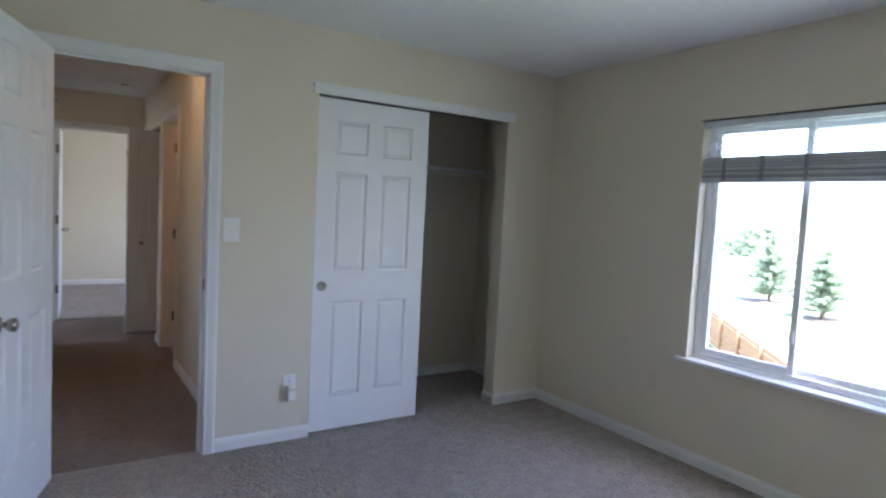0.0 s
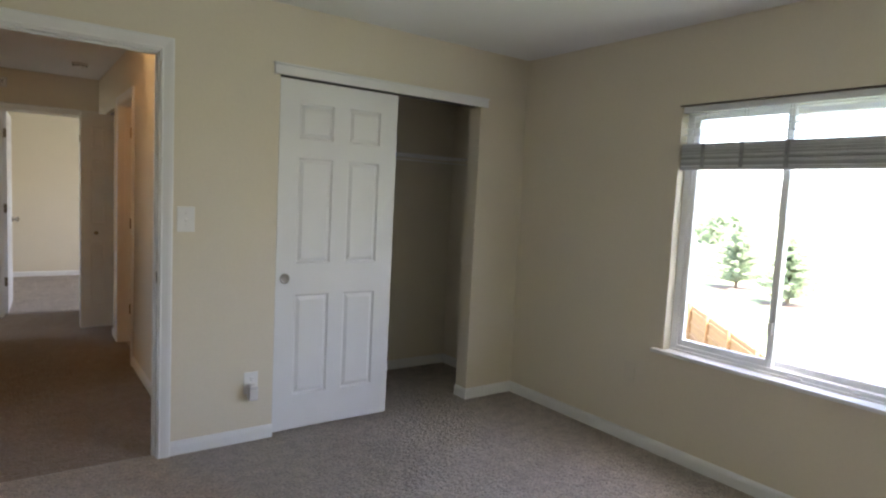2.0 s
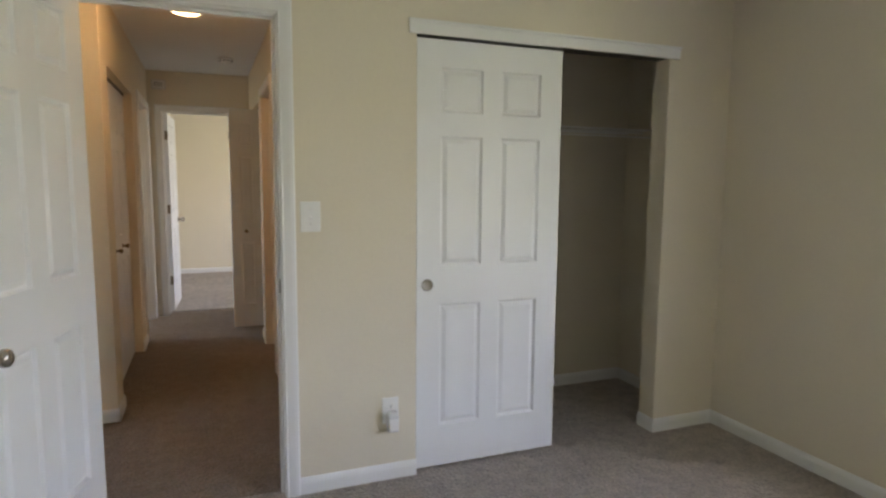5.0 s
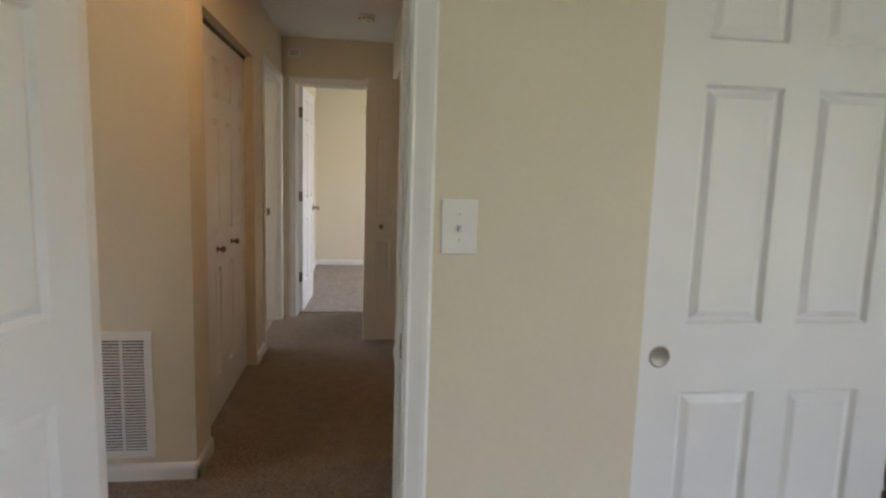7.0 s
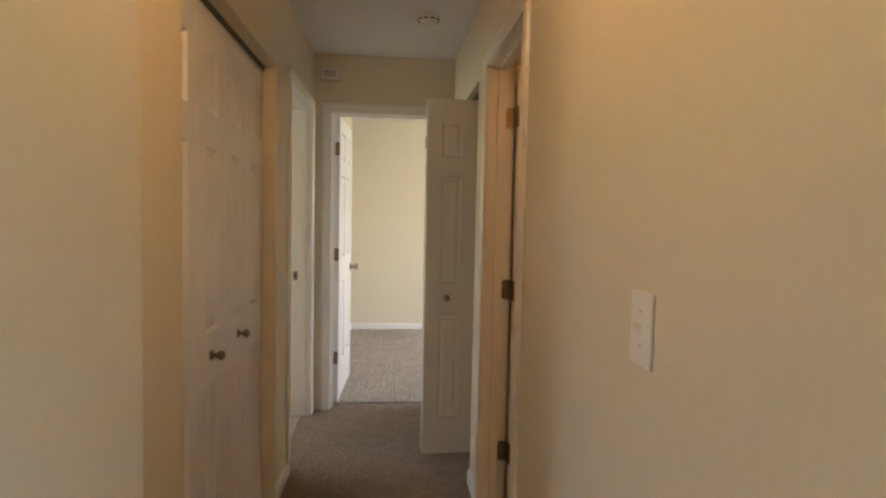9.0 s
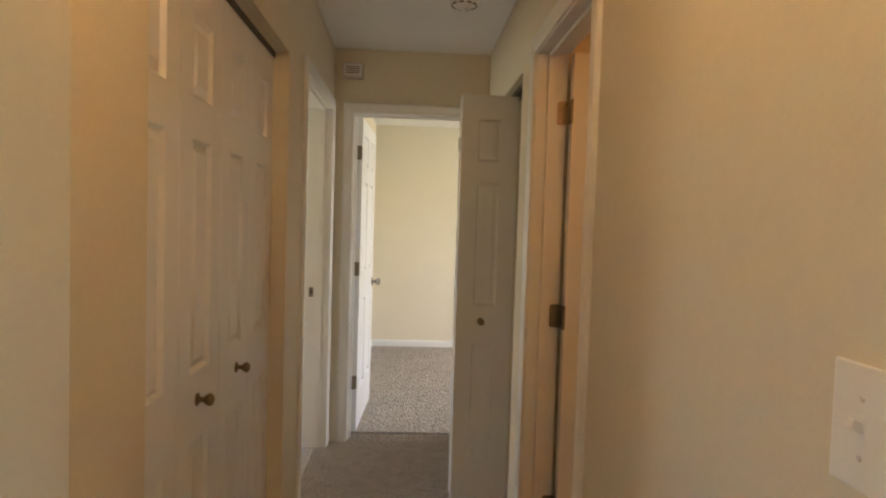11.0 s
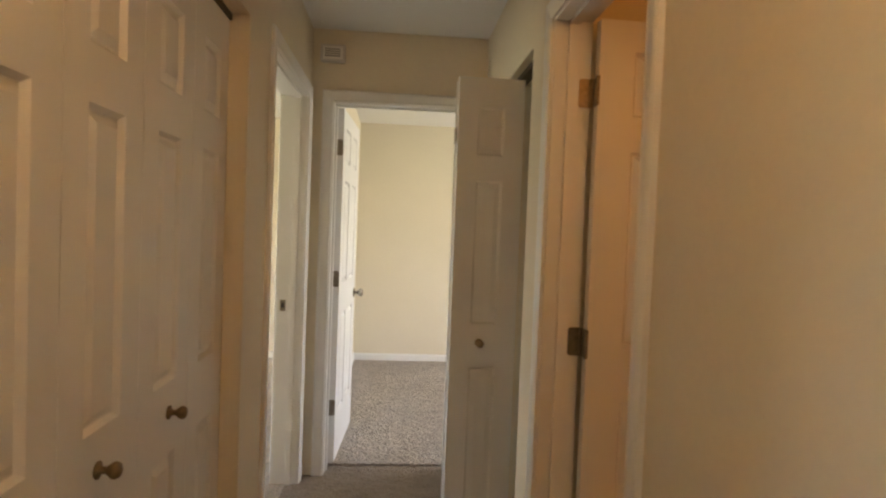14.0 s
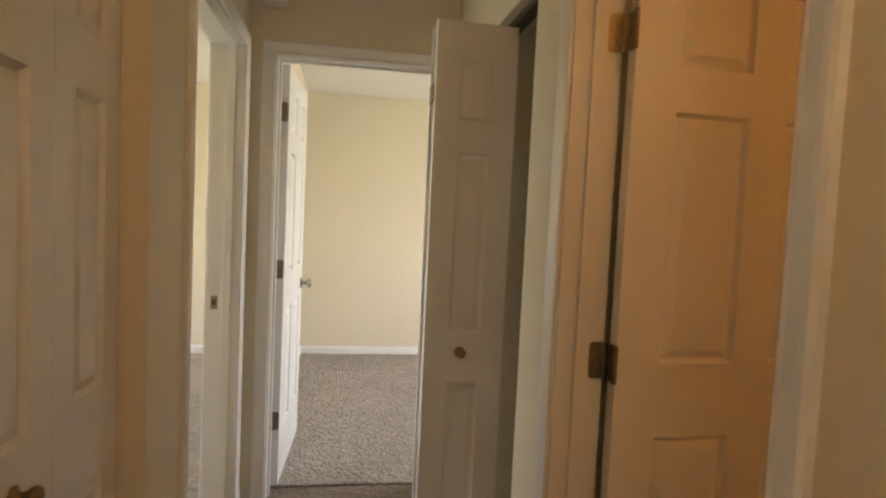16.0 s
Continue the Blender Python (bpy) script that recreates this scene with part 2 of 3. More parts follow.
def jamb(axis, at0, at1, a0, a1, top, stop_at):
    """The lining of a door opening with its stop strips; a0 and a1 are the clear width."""
    root = tagged(new("door_frame"), "white painted door frame lining with stop strips", "door frame", "door frames", "structure")
    t = 0.019

    def blk(b0, b1, c0, c1, z0, z1):
        return box(b0, b1, c0, c1, z0, z1, 0.0015) if axis == "y" else box(c0, c1, b0, b1, z0, z1, 0.0015)
    part("side_jamb", blk(a0 - t, a0, at0, at1, 0, top), WHITE, root)
    part("side_jamb", blk(a1, a1 + t, at0, at1, 0, top), WHITE, root)
    part("head_jamb", blk(a0 - t, a1 + t, at0, at1, top, top + t), WHITE, root)
    s0, s1 = stop_at, stop_at + 0.032
    part("stop_strip", blk(a0, a0 + 0.011, s0, s1, 0, top - 0.011), WHITE, root)
    part("stop_strip", blk(a1 - 0.011, a1, s0, s1, 0, top - 0.011), WHITE, root)
    part("stop_strip", blk(a0, a1, s0, s1, top - 0.011, top), WHITE, root)
    return root


ROWS_Z = [(0.20, 0.785), (0.965, 1.56), (1.665, 1.865)]


def panelled(name, w, h, t, columns, rows, label, category, group="", kind="", depth=0.0125):
    """A moulded panel door from x = 0 to w, y = 0 to t, z = 0 to h, its raised panels parts of their own."""
    bm = bmesh.new()
    xs = sorted({0.0, w, *[c for col in columns for c in col]})
    zs = sorted({0.0, h, *[r for row in rows for r in row]})
    slope = 0.009
    for side, s in ((0.0, 1), (t, -1)):
        for x0, x1 in zip(xs, xs[1:]):
            for z0, z1 in zip(zs, zs[1:]):
                outer = [bm.verts.new((x, side, z)) for x, z in ((x0, z0), (x1, z0), (x1, z1), (x0, z1))]
                if (x0, x1) in columns and (z0, z1) in rows:
                    inner = [bm.verts.new((x, side + s * depth, z)) for x, z in ((x0 + slope, z0 + slope), (x1 - slope, z0 + slope), (x1 - slope, z1 - slope), (x0 + slope, z1 - slope))]
                    for i in range(4):
                        bm.faces.new((outer[i], outer[(i + 1) % 4], inner[(i + 1) % 4], inner[i]))
                else:
                    bm.faces.new(outer)
    for pts in (((0, 0, 0), (0, t, 0), (0, t, h), (0, 0, h)), ((w, 0, 0), (w, t, 0), (w, t, h), (w, 0, h)), ((0, 0, 0), (w, 0, 0), (w, t, 0), (0, t, 0)), ((0, 0, h), (w, 0, h), (w, t, h), (0, t, h))):
        bm.faces.new([bm.verts.new(p) for p in pts])
    bmesh.ops.remove_doubles(bm, verts=bm.verts, dist=0.0002)
    ob = tagged(mesh(name, bm, DOORWHITE), label, category, group, kind)
    made = {}
    for x0, x1 in columns:
        for z0, z1 in rows:
            pw, ph = x1 - x0 - 2 * slope, z1 - z0 - 2 * slope
            key = (round(pw, 3), round(ph, 3))
            m = pose((x0 + x1) / 2, t / 2, (z0 + z1) / 2)
            if key in made:
                again(made[key], m, ob)
                continue
            pb = bmesh.new()
            flat, rise = 0.005, 0.018
            for s in (-1, 1):
                loops = []
                for inset, d in ((0, t / 2 - depth), (flat, t / 2 - depth), (flat + rise, t / 2 - 0.002)):
                    loops.append([pb.verts.new((sx * (pw / 2 - inset), s * d, sz * (ph / 2 - inset))) for sx, sz in ((-1, -1), (1, -1), (1, 1), (-1, 1))])
                for a, b in zip(loops, loops[1:]):
                    for i in range(4):
                        pb.faces.new((a[i], a[(i + 1) % 4], b[(i + 1) % 4], b[i]))
                pb.faces.new(loops[-1])
            p = part("panel", pb, DOORWHITE, ob)
            p.matrix_basis = m
            made[key] = p
    return ob


def turned(m, way):
    """Turns the z axis of a lathe to the direction way at the place m."""
    return Matrix.Translation(m) @ Vector(way).to_track_quat("Z", "Y").to_matrix().to_4x4()


KNOB = [(0.0, 0.0), (0.033, 0.0), (0.033, 0.004), (0.029, 0.008), (0.014, 0.010), (0.011, 0.016), (0.011, 0.026), (0.018, 0.031), (0.0255, 0.040), (0.027, 0.050), (0.0235, 0.060), (0.013, 0.066), (0.0, 0.067)]
PULL = [(0.0, 0.0), (0.017, 0.0), (0.017, 0.003), (0.008, 0.006), (0.0065, 0.016), (0.010, 0.021), (0.0155, 0.028), (0.0165, 0.034), (0.013, 0.041), (0.006, 0.044), (0.0, 0.0445)]


def door_knob(parent, place, way, mat=None):
    return part("door_handle", lathe(KNOB, turned(place, way)), mat or NICKEL, parent, "round satin metal door knob", True)


def hinge(parent, place, along, out, size=0.089, mat=None):
    """A butt hinge in the parent's space: a leaf plate going along, and the pin's knuckles."""
    a, o, z = Vector(along), Vector(out), Vector((0, 0, 1))
    m = Matrix.Translation(place) @ Matrix((a, o, z)).transposed().to_4x4()
    c, h = 0.009, size / 2
    edge = [(0.0, h), (0.0, -h)] + [(0.034 - c + c * math.sin(k * 0.3927), -h + c - c * math.cos(k * 0.3927)) for k in range(5)]
    edge += [(0.034 - c + c * math.cos(k * 0.3927), h - c + c * math.sin(k * 0.3927)) for k in range(5)]
    bm = prism(edge, lambda t, u, v: (u, t, v), -0.001, 0.002, bmesh.new())
    for dz in (-0.3, 0.0, 0.3):
        lathe([(0, 0.0), (0.0035, 0.0), (0.0035, 0.001), (0, 0.0013)], pose(0.016 + 0.008 * (1 if dz else -1), 0.002, dz * size, -90, 0, 0), 8, bm)
    for i in range(5):
        z0 = -size / 2 + i * size / 5
        lathe([(0, z0), (0.006, z0 + 0.0005), (0.006, z0 + size / 5 - 0.0007), (0, z0 + size / 5 - 0.0002)], pose(-0.004, 0.004, 0), 10, bm)
    bmesh.ops.transform(bm, matrix=m, verts=bm.verts)
    return part("hinge", bm, mat or HINGE, parent, "worn steel butt hinge")


# ---------------------------------------------------------------- the structure
W0, W1 = 3.70, 3.82          # bedroom side and hall side of the wall with the door
XW = 3.20                    # window wall
LEFT, BACK = -0.42, -1.6     # the bedroom's other walls
HL, HR = 0.015, 0.96          # the hall's side walls
E0, E1 = 7.74, 7.86          # end wall of the hall
FAR = 10.63
D1 = (0.085, 0.80)            # bedroom door
CL = (1.40, 2.788)            # bedroom closet
WIN = (1.26, 2.455, 0.600, 1.955)
BF = (5.132, 6.384)           # hall closet
D3 = (6.76, 7.62)            # side room door
BD = (5.555, 6.285)            # bathroom door
LC = (6.58, 7.15)            # linen closet
D2 = (0.141, 0.888)          # far room door
DT = 2.032

wall("wall_bedroom_door", "y", W0, W1, LEFT - 0.12, XW, [(D1[0] - 0.019, D1[1] + 0.019, -0.1, DT + 0.019), (CL[0], CL[1], -0.1, 2.03)])
# the opening beside WIN is added, out of view, for the bedroom lamp
wall("wall_window", "x", XW, XW + 0.15, BACK - 0.12, 4.67, [WIN, (-0.15, 1.00, 0.600, 1.966)])
wall("wall_bedroom_side", "x", LEFT - 0.12, LEFT, BACK - 0.12, W0)
wall("wall_bedroom_back", "y", BACK - 0.12, BACK, LEFT, XW)
wall("wall_closet_back", "y", 4.55, 4.67, HR + 0.12, XW)
wall("wall_hall_right", "x", HR, HR + 0.12, W1, E0, [(BD[0] - 0.019, BD[1] + 0.019, -0.1, DT + 0.019), (LC[0], LC[1], -0.1, 2.035)])
wall("wall_hall_left", "x", HL - 0.13, HL, 4.88, E1, [(BF[0], BF[1], -0.1, 2.02), (D3[0] - 0.019, D3[1] + 0.019, -0.1, DT + 0.019)])
wall("wall_hall_vent", "y", 4.88, 5.00, -2.6, HL - 0.13)
wall("wall_landing_end", "x", -2.72, -2.6, W1, 5.09, [(4.02, 4.58, 0.93, 2.03)])
wall("wall_landing_side", "y", W0, W1, -2.72, LEFT - 0.12)
wall("wall_hall_end", "y", E0, E1, HL, 3.3, [(D2[0] - 0.019, D2[1] + 0.019, -0.1, DT + 0.019)])
wall("wall_between_rooms", "x", HL - 0.13, 0.095, E1, FAR)
wall("wall_far", "y", FAR, FAR + 0.12, -3.4, 3.42)
wall("wall_far_room_window", "x", 3.3, 3.42, E0, FAR, [(8.25, 9.35, 0.7, 2.0)])
# the second opening is added for the lamp on the far wall
wall("wall_side_room_window", "x", -3.42, -3.3, 6.55, FAR, [(7.0, 8.0, 0.7, 2.0), (9.15, 10.25, 0.7, 2.0)])
wall("wall_side_room_near", "y", 6.56, 6.68, -3.3, HL - 0.13)
wall("wall_hall_closet_back", "x", -0.84, -0.72, 5.09, 6.56)
wall("wall_bath_back", "x", 3.0, 3.12, 4.67, 6.46)
wall("wall_bath_far", "y", 6.36, 6.46, HR + 0.12, 3.12)
wall("wall_linen_back", "x", 1.62, 1.74, 6.46, E0)
wall("wall_linen_side", "y", 7.20, 7.30, HR + 0.12, 1.62)


def slab(name, x0, x1, y0, y1, z0, z1, mat, label, category):
    return tagged(mesh(name, box(x0, x1, y0, y1, z0, z1), mat), label, category, kind="structure")


HX0, HX1 = HL - 0.06, HR + 0.06          # the hall carpet runs under the jambs
slab("floor", -0.6, 3.28, -1.7, 3.76, -0.15, 0.0, CARPET, "taupe cut-pile carpet of the bedroom", "carpet")
slab("floor_bedroom_closet", HX1, 3.28, 3.76, 7.872, -0.15, 0.0, CARPET, "taupe cut-pile carpet of the bedroom closet", "carpet")
slab("floor_hall", HX0, HX1, 3.76, 7.872, -0.15, 0.0, HALL_CARPET, "matted brown cut-pile carpet of the hall, darkened for its shade", "carpet")
slab("floor_landing", -3.4, HX0, 3.76, 6.62, -0.15, 0.0, HALL_CARPET, "matted brown cut-pile carpet of the landing, darkened for its shade", "carpet")
slab("floor_side_room", -3.4, HX0, 6.62, 7.872, -0.15, 0.0, CARPET, "taupe cut-pile carpet of the side room", "carpet")
slab("floor_far_rooms", -3.4, 3.4, 7.888, 10.9, -0.15, 0.006, CARPET, "taupe cut-pile carpet of the far rooms", "carpet")
slab("floor_seam", -3.4, 3.4, 7.872, 7.888, -0.15, -0.012, SLOT, "dark carpet seam at the far doorway", "seam")
slab("ceiling", -0.80, 3.30, -1.75, 3.76, 2.385, 2.60, CEIL, "white textured bedroom ceiling", "ceiling")
slab("ceiling_hall", -3.45, 3.45, 3.76, 10.95, 2.42, 2.60, CEIL, "white textured hall ceiling", "ceiling")

# trim and linings
casing("y", W0, -1, D1[0] - 0.006, D1[1] + 0.006, DT + 0.006)
casing("y", W1, 1, D1[0] - 0.006, D1[1] + 0.006, DT + 0.006)
f1 = jamb("y", W0, W1, D1[0], D1[1], DT, W0 + 0.040)
casing("y", E0, -1, D2[0] - 0.006, D2[1] + 0.006, DT + 0.006)
casing("y", E1, 1, D2[0] - 0.006, D2[1] + 0.006, DT + 0.006, 0.045)
f2 = jamb("y", E0, E1, D2[0], D2[1], DT, E1 - 0.072)
casing("x", HL, 1, D3[0] - 0.006, D3[1] + 0.006, DT + 0.006)
casing("x", HL - 0.13, -1, D3[0] - 0.006, D3[1] + 0.006, DT + 0.006)
f3 = jamb("x", HL - 0.13, HL, D3[0], D3[1], DT, HL - 0.062)
casing("x", HR, -1, BD[0] - 0.006, BD[1] + 0.006, DT + 0.006)
f4 = jamb("x", HR, HR + 0.12, BD[0], BD[1], DT, HR + 0.045)

for args in (
    ("y", W0, -1, D1[1] + 0.066, CL[0]), ("y", W0, -1, CL[1], XW), ("y", W0, -1, LEFT, D1[0] - 0.066),
    ("x", CL[1], -1, W0 - 0.013, W1), ("x", CL[0], 1, W0 + 0.09, W1),
    ("x", XW, -1, BACK, W0), ("x", LEFT, 1, BACK, W0), ("y", BACK, 1, LEFT, XW),
    ("y", 4.55, -1, HR + 0.12, XW), ("x", XW, -1, W1, 4.55), ("x", HR + 0.12, 1, W1, 4.55), ("y", W1, 1, CL[1], XW),
    ("x", HR, -1, W1, BD[0] - 0.066), ("x", HR, -1, BD[1] + 0.066, LC[0]), ("x", HR, -1, LC[1], E0),
    ("x", HL, 1, 4.88 - 0.013, BF[0]), ("x", HL, 1, BF[1], D3[0] - 0.066), ("x", HL, 1, D3[1] + 0.066, E0),
    ("y", 4.88, -1, -2.6, HL + 0.013), ("y", W1, 1, -2.6, D1[0] - 0.066),
    ("y", FAR, -1, -3.3, 3.3), ("x", 0.095, 1, E1, FAR), ("y", E1, 1, D2[1] + 0.06, 3.3), ("x", 3.3, -1, E1, FAR),
    ("x", HL - 0.13, -1, D3[1] + 0.07, FAR), ("x", -3.3, 1, 6.68, FAR),
    ("x", 1.62, -1, 6.46, 7.20),
):
    baseboard(*args)

# ---------------------------------------------------------------- doors
SIX = ROWS_Z
SWING = [(z0 + 0.058, z1 + 0.058) for z0, z1 in ROWS_Z]


def columns_for(w, stile=0.112, middle=0.10):
    half = (w - 2 * stile - middle) / 2
    return [(stile, stile + half), (w - stile - half, w - stile)]


def swing_door(name, w, label, m, knob_z=0.90, lead=1):
    """A six-panel door hung at the pose m; its hinge edge is local x = 0."""
    t = 0.035
    ob = panelled(name, w, 2.015, t, columns_for(w), SWING, label, "door", "six-panel doors", "structure")
    door_knob(ob, (w - 0.062, 0.0, knob_z), (0, -1, 0))
    door_knob(ob, (w - 0.062, t, knob_z), (0, 1, 0))
    latch = box(w - 0.0005, w + 0.0015, 0.006, 0.029, knob_z - 0.028, knob_z + 0.028, 0.0006)
    part("latch_plate", latch, NICKEL, ob, "small metal latch plate")
    part("latch_bolt", box(w, w + 0.009, 0.011, 0.024, knob_z - 0.007, knob_z + 0.007, 0.002), NICKEL, ob)
    ob.matrix_basis = m
    return ob


# bedroom door, swung back into the bedroom
d1 = swing_door("door_1", D1[1] - D1[0] - 0.006, "open white six-panel bedroom door with round knob", pose(D1[0] + 0.002, W0 - 0.004, 0.014, 0, 0, -105.3), 0.872)
for z in (0.28, 1.02, 1.80):
    hinge(d1, (0.0, -0.001, z), (0, 1, 0), (-1, 0, 0))
# far room door, swung into the far room
d2 = swing_door("door_2", D2[1] - D2[0] - 0.006, "open white six-panel door of the far room", pose(D2[0] + 0.040, E1 + 0.012, 0.014, 0, 0, 87), 0.91)
for z in (0.321, 1.056, 1.796):
    hinge(d2, (-0.002, 0.036, z), (0, -1, 0), (-1, 0, 0))
# bathroom door, swung into the lit bathroom
d4 = swing_door("door_3", BD[1] - BD[0] - 0.006, "open white six-panel bathroom door in warm lamp light", pose(HR + 0.131, BD[1] - 0.012 - 0.036, 0.014, 0, 0, 3), 0.92)

for z in (0.271, 1.022, 1.798):
    hinge(d4, (-0.001, 0.0, z), (0, 1, 0), (-1, 0, 0))


# lighter copy of HINGE: the bath lamp's glint put into the top hinge's colour
GLINT_HINGE = material("lamp_glint_hinge", (0.46, 0.37, 0.26), 0.4, 1.0, grain=(70, 0.15))


def frame_hinge(root, place, along, out, zs, bright_top=False):
    for z in zs:
        hinge(root, (place[0], place[1], z), along, out, mat=GLINT_HINGE if bright_top and z == zs[-1] else None)


frame_hinge(f4, (HR + 0.118, BD[1] - 0.001), (-1, 0, 0), (0, -1, 0), (0.285, 1.036, 1.812), True)
frame_hinge(f2, (D2[0] + 0.001, E1 - 0.002), (0, -1, 0), (1, 0, 0), (0.335, 1.07, 1.81))


def strike_plate(root, x0, x1, y0, y1, z):
    part("strike_plate", box(x0, x1, y0, y1, z - 0.029, z + 0.029, 0.0008), HINGE, root, "small worn metal strike plate")
    cx, cy = (x0 + x1) / 2, (y0 + y1) / 2
    hx, hy = (x1 - x0) * (0.6 if x1 - x0 < 0.01 else 0.25), (y1 - y0) * (0.6 if y1 - y0 < 0.01 else 0.25)
    part("strike_hole", box(cx - hx, cx + hx, cy - hy, cy + hy, z - 0.012, z + 0.012), SLOT, root)


strike_plate(f1, D1[1] - 0.0015, D1[1] + 0.001, W0 + 0.006, W0 + 0.034, 0.93)
strike_plate(f3, HL - 0.112, HL - 0.084, D3[1] - 0.0015, D3[1] + 0.001, 0.945)

# bedroom closet: two sliding doors, one behind the other, a header board and the track
CW = 0.742


def sliding_door(label, x, y):
    ob = panelled("sliding_closet_door", CW, 1.984, 0.033, columns_for(CW, 0.115, 0.095), SIX, label, "closet door", "sliding closet doors", "structure")
    cup = lathe([(0.0, -0.0006), (0.0215, -0.0006), (0.0235, -0.0022), (0.0275, -0.0026), (0.0290, 0.0)], turned((0.052, 0.0, 0.880), (0, 1, 0)), 24)
    part("finger_pull", cup, BRUSHED, ob, "round recessed metal finger pull", True)
    ob.matrix_basis = pose(x, y, 0.018)
    return ob


sliding_door("white six-panel sliding closet door, pushed to one side", CL[0] + 0.006, W0 + 0.012)
sliding_door("white six-panel sliding closet door behind the other", CL[0] + 0.010, W0 + 0.062)
head = tagged(new("closet_header"), "white header board over the sliding closet doors", "closet trim", kind="structure")
part("header_board", box(CL[0] - 0.035, CL[1] + 0.052, W0 - 0.017, W0 + 0.004, 2.013, 2.062, 0.003), WHITE, head)
part("header_lip", box(CL[0] - 0.039, CL[1] + 0.056, W0 - 0.024, W0 + 0.002, 2.062, 2.074, 0.003), WHITE, head)
part("sliding_track", box(CL[0] + 0.001, CL[1] - 0.001, W0 + 0.006, W0 + 0.105, 2.018, 2.029), DARK, head, "dark metal sliding track")

# wire shelf with its hanging rail
shelf = tagged(new("wire_shelf"), "white wire closet shelf with hanging rail", "shelf")
SX0, SX1, SY0, SY1, SZ = HR + 0.125, XW - 0.005, 4.22, 4.545, 1.70


def rod(p, q, r, seg=8, bm=None):
    p, q = Vector(p), Vector(q)
    return lathe([(0, 0), (r, 0), (r, (q - p).length), (0, (q - p).length)], turned(p, q - p), seg, bm)


for y, z in ((SY0, SZ), (SY0, SZ - 0.045), (SY1 - 0.003, SZ), (4.38, SZ - 0.006)):
    part("long_wire", rod((SX0, y, z), (SX1, y, z), 0.0042), WHITE, shelf)
first = part("cross_wire", rod((0, SY0, 0), (0, SY1, 0), 0.0016, 6), WHITE, shelf)
first.matrix_basis = pose(SX0 + 0.02, 0, SZ + 0.004)
n_wires = 78
for i in range(1, n_wires):
    again(first, pose(SX0 + 0.02 + i * (SX1 - SX0 - 0.04) / (n_wires - 1), 0, SZ + 0.004))
drop = part("front_wire", rod((0, SY0, -0.045), (0, SY0, 0.0), 0.0016, 6), WHITE, shelf)
drop.matrix_basis = pose(SX0 + 0.02, 0, SZ)
for i in range(1, 14):
    again(drop, pose(SX0 + 0.02 + i * (SX1 - SX0 - 0.04) / 13, 0, SZ))
for x in (1.6,):
    part("brace", rod((x, SY0, SZ - 0.005), (x, SY1, SZ - 0.30), 0.005), WHITE, shelf)
part("end_bracket", box(XW - 0.018, XW - 0.001, SY0 - 0.014, SY0 + 0.014, SZ - 0.06, SZ + 0.012, 0.003), PLATE, shelf)

# hall closet: four folding leaves under a dark track
LW = (BF[1] - BF[0] - 0.012) / 4


def folding_leaf(name, w, label, m, pull=None, pull_side=-1, depth=0.0125):
    ob = panelled(name, w, 1.985, 0.030, [(0.082, w - 0.082)], SIX, label, "closet door", "folding closet leaves", "structure", depth)
    if pull is not None:
        part("door_pull", lathe(PULL, turned((pull, 0.0 if pull_side < 0 else 0.030, 0.888), (0, pull_side, 0)), 18), BRONZE, ob, "small round antique brass pull", True)
    ob.matrix_basis = m
    return ob


FX = -0.045                                # hall side of the leaves
for i in range(4):
    y = BF[0] + 0.006 + i * LW
    folding_leaf("folding_closet_door", LW - 0.003, "closed white panelled folding closet leaf" + (" with brass pull" if i in (1, 2) else ""),
                 pose(FX, y, 0.012, 0, 0, 90), {1: LW * 0.44, 2: LW * 0.58}.get(i))
track = tagged(new("folding_door_track"), "dark metal track over the hall closet doors", "door track", kind="structure")
part("track_channel", box(FX - 0.034, FX + 0.006, BF[0] + 0.002, BF[1] - 0.002, 1.998, 2.019, 0.001), DARK, track)

# linen closet: one pair of leaves folded open against the far side
LL = 0.276
fold_y = 6.954
folding_leaf("folding_linen_door", LL, "white folding linen closet leaf, folded open, with pull", pose(HR + 0.045, fold_y, 0.018, 0, 0, 183), LL * 0.56, 1, 0.006)
folding_leaf("folding_linen_door", LL, "white folding linen closet leaf, folded behind the other", pose(HR + 0.045, fold_y + 0.062, 0.018, 0, 0, 177))
t2 = tagged(new("folding_door_track"), "dark metal track over the linen closet", "door track", kind="structure")
part("track_channel", box(HR + 0.030, HR + 0.075, LC[0] + 0.002, LC[1] - 0.002, 2.010, 2.033, 0.001), DARK, t2)
fold_hinge = box(HR + 0.045 - LL - 0.004, HR + 0.045 - LL + 0.002, fold_y - 0.02, fold_y + 0.05, 1.74, 1.80, 0.001)
tagged(mesh("leaf_hinge", fold_hinge, HINGE), "small metal hinge joining two folding door leaves", "hinge", kind="structure")

# ---------------------------------------------------------------- the window and its blind
wy0, wy1, wz0, wz1 = WIN
window = tagged(new("window_1"), "white vinyl sliding window with two panes", "window", kind="structure")
fx0, fx1 = XW + 0.062, XW + 0.135
part("window_frame", box(fx0, fx1, wy1 - 0.040, wy1, wz0, wz1, 0.003), VINYL, window)
part("window_frame", box(fx0, fx1, wy0, wy0 + 0.040, wz0, wz1, 0.003), VINYL, window)
part("window_frame", box(fx0, fx1, wy0 + 0.040, wy1 - 0.040, wz0, wz0 + 0.038, 0.003), VINYL, window)
part("window_frame", box(fx0, fx1, wy0 + 0.040, wy1 - 0.040, wz1 - 0.040, wz1, 0.003), VINYL, window)
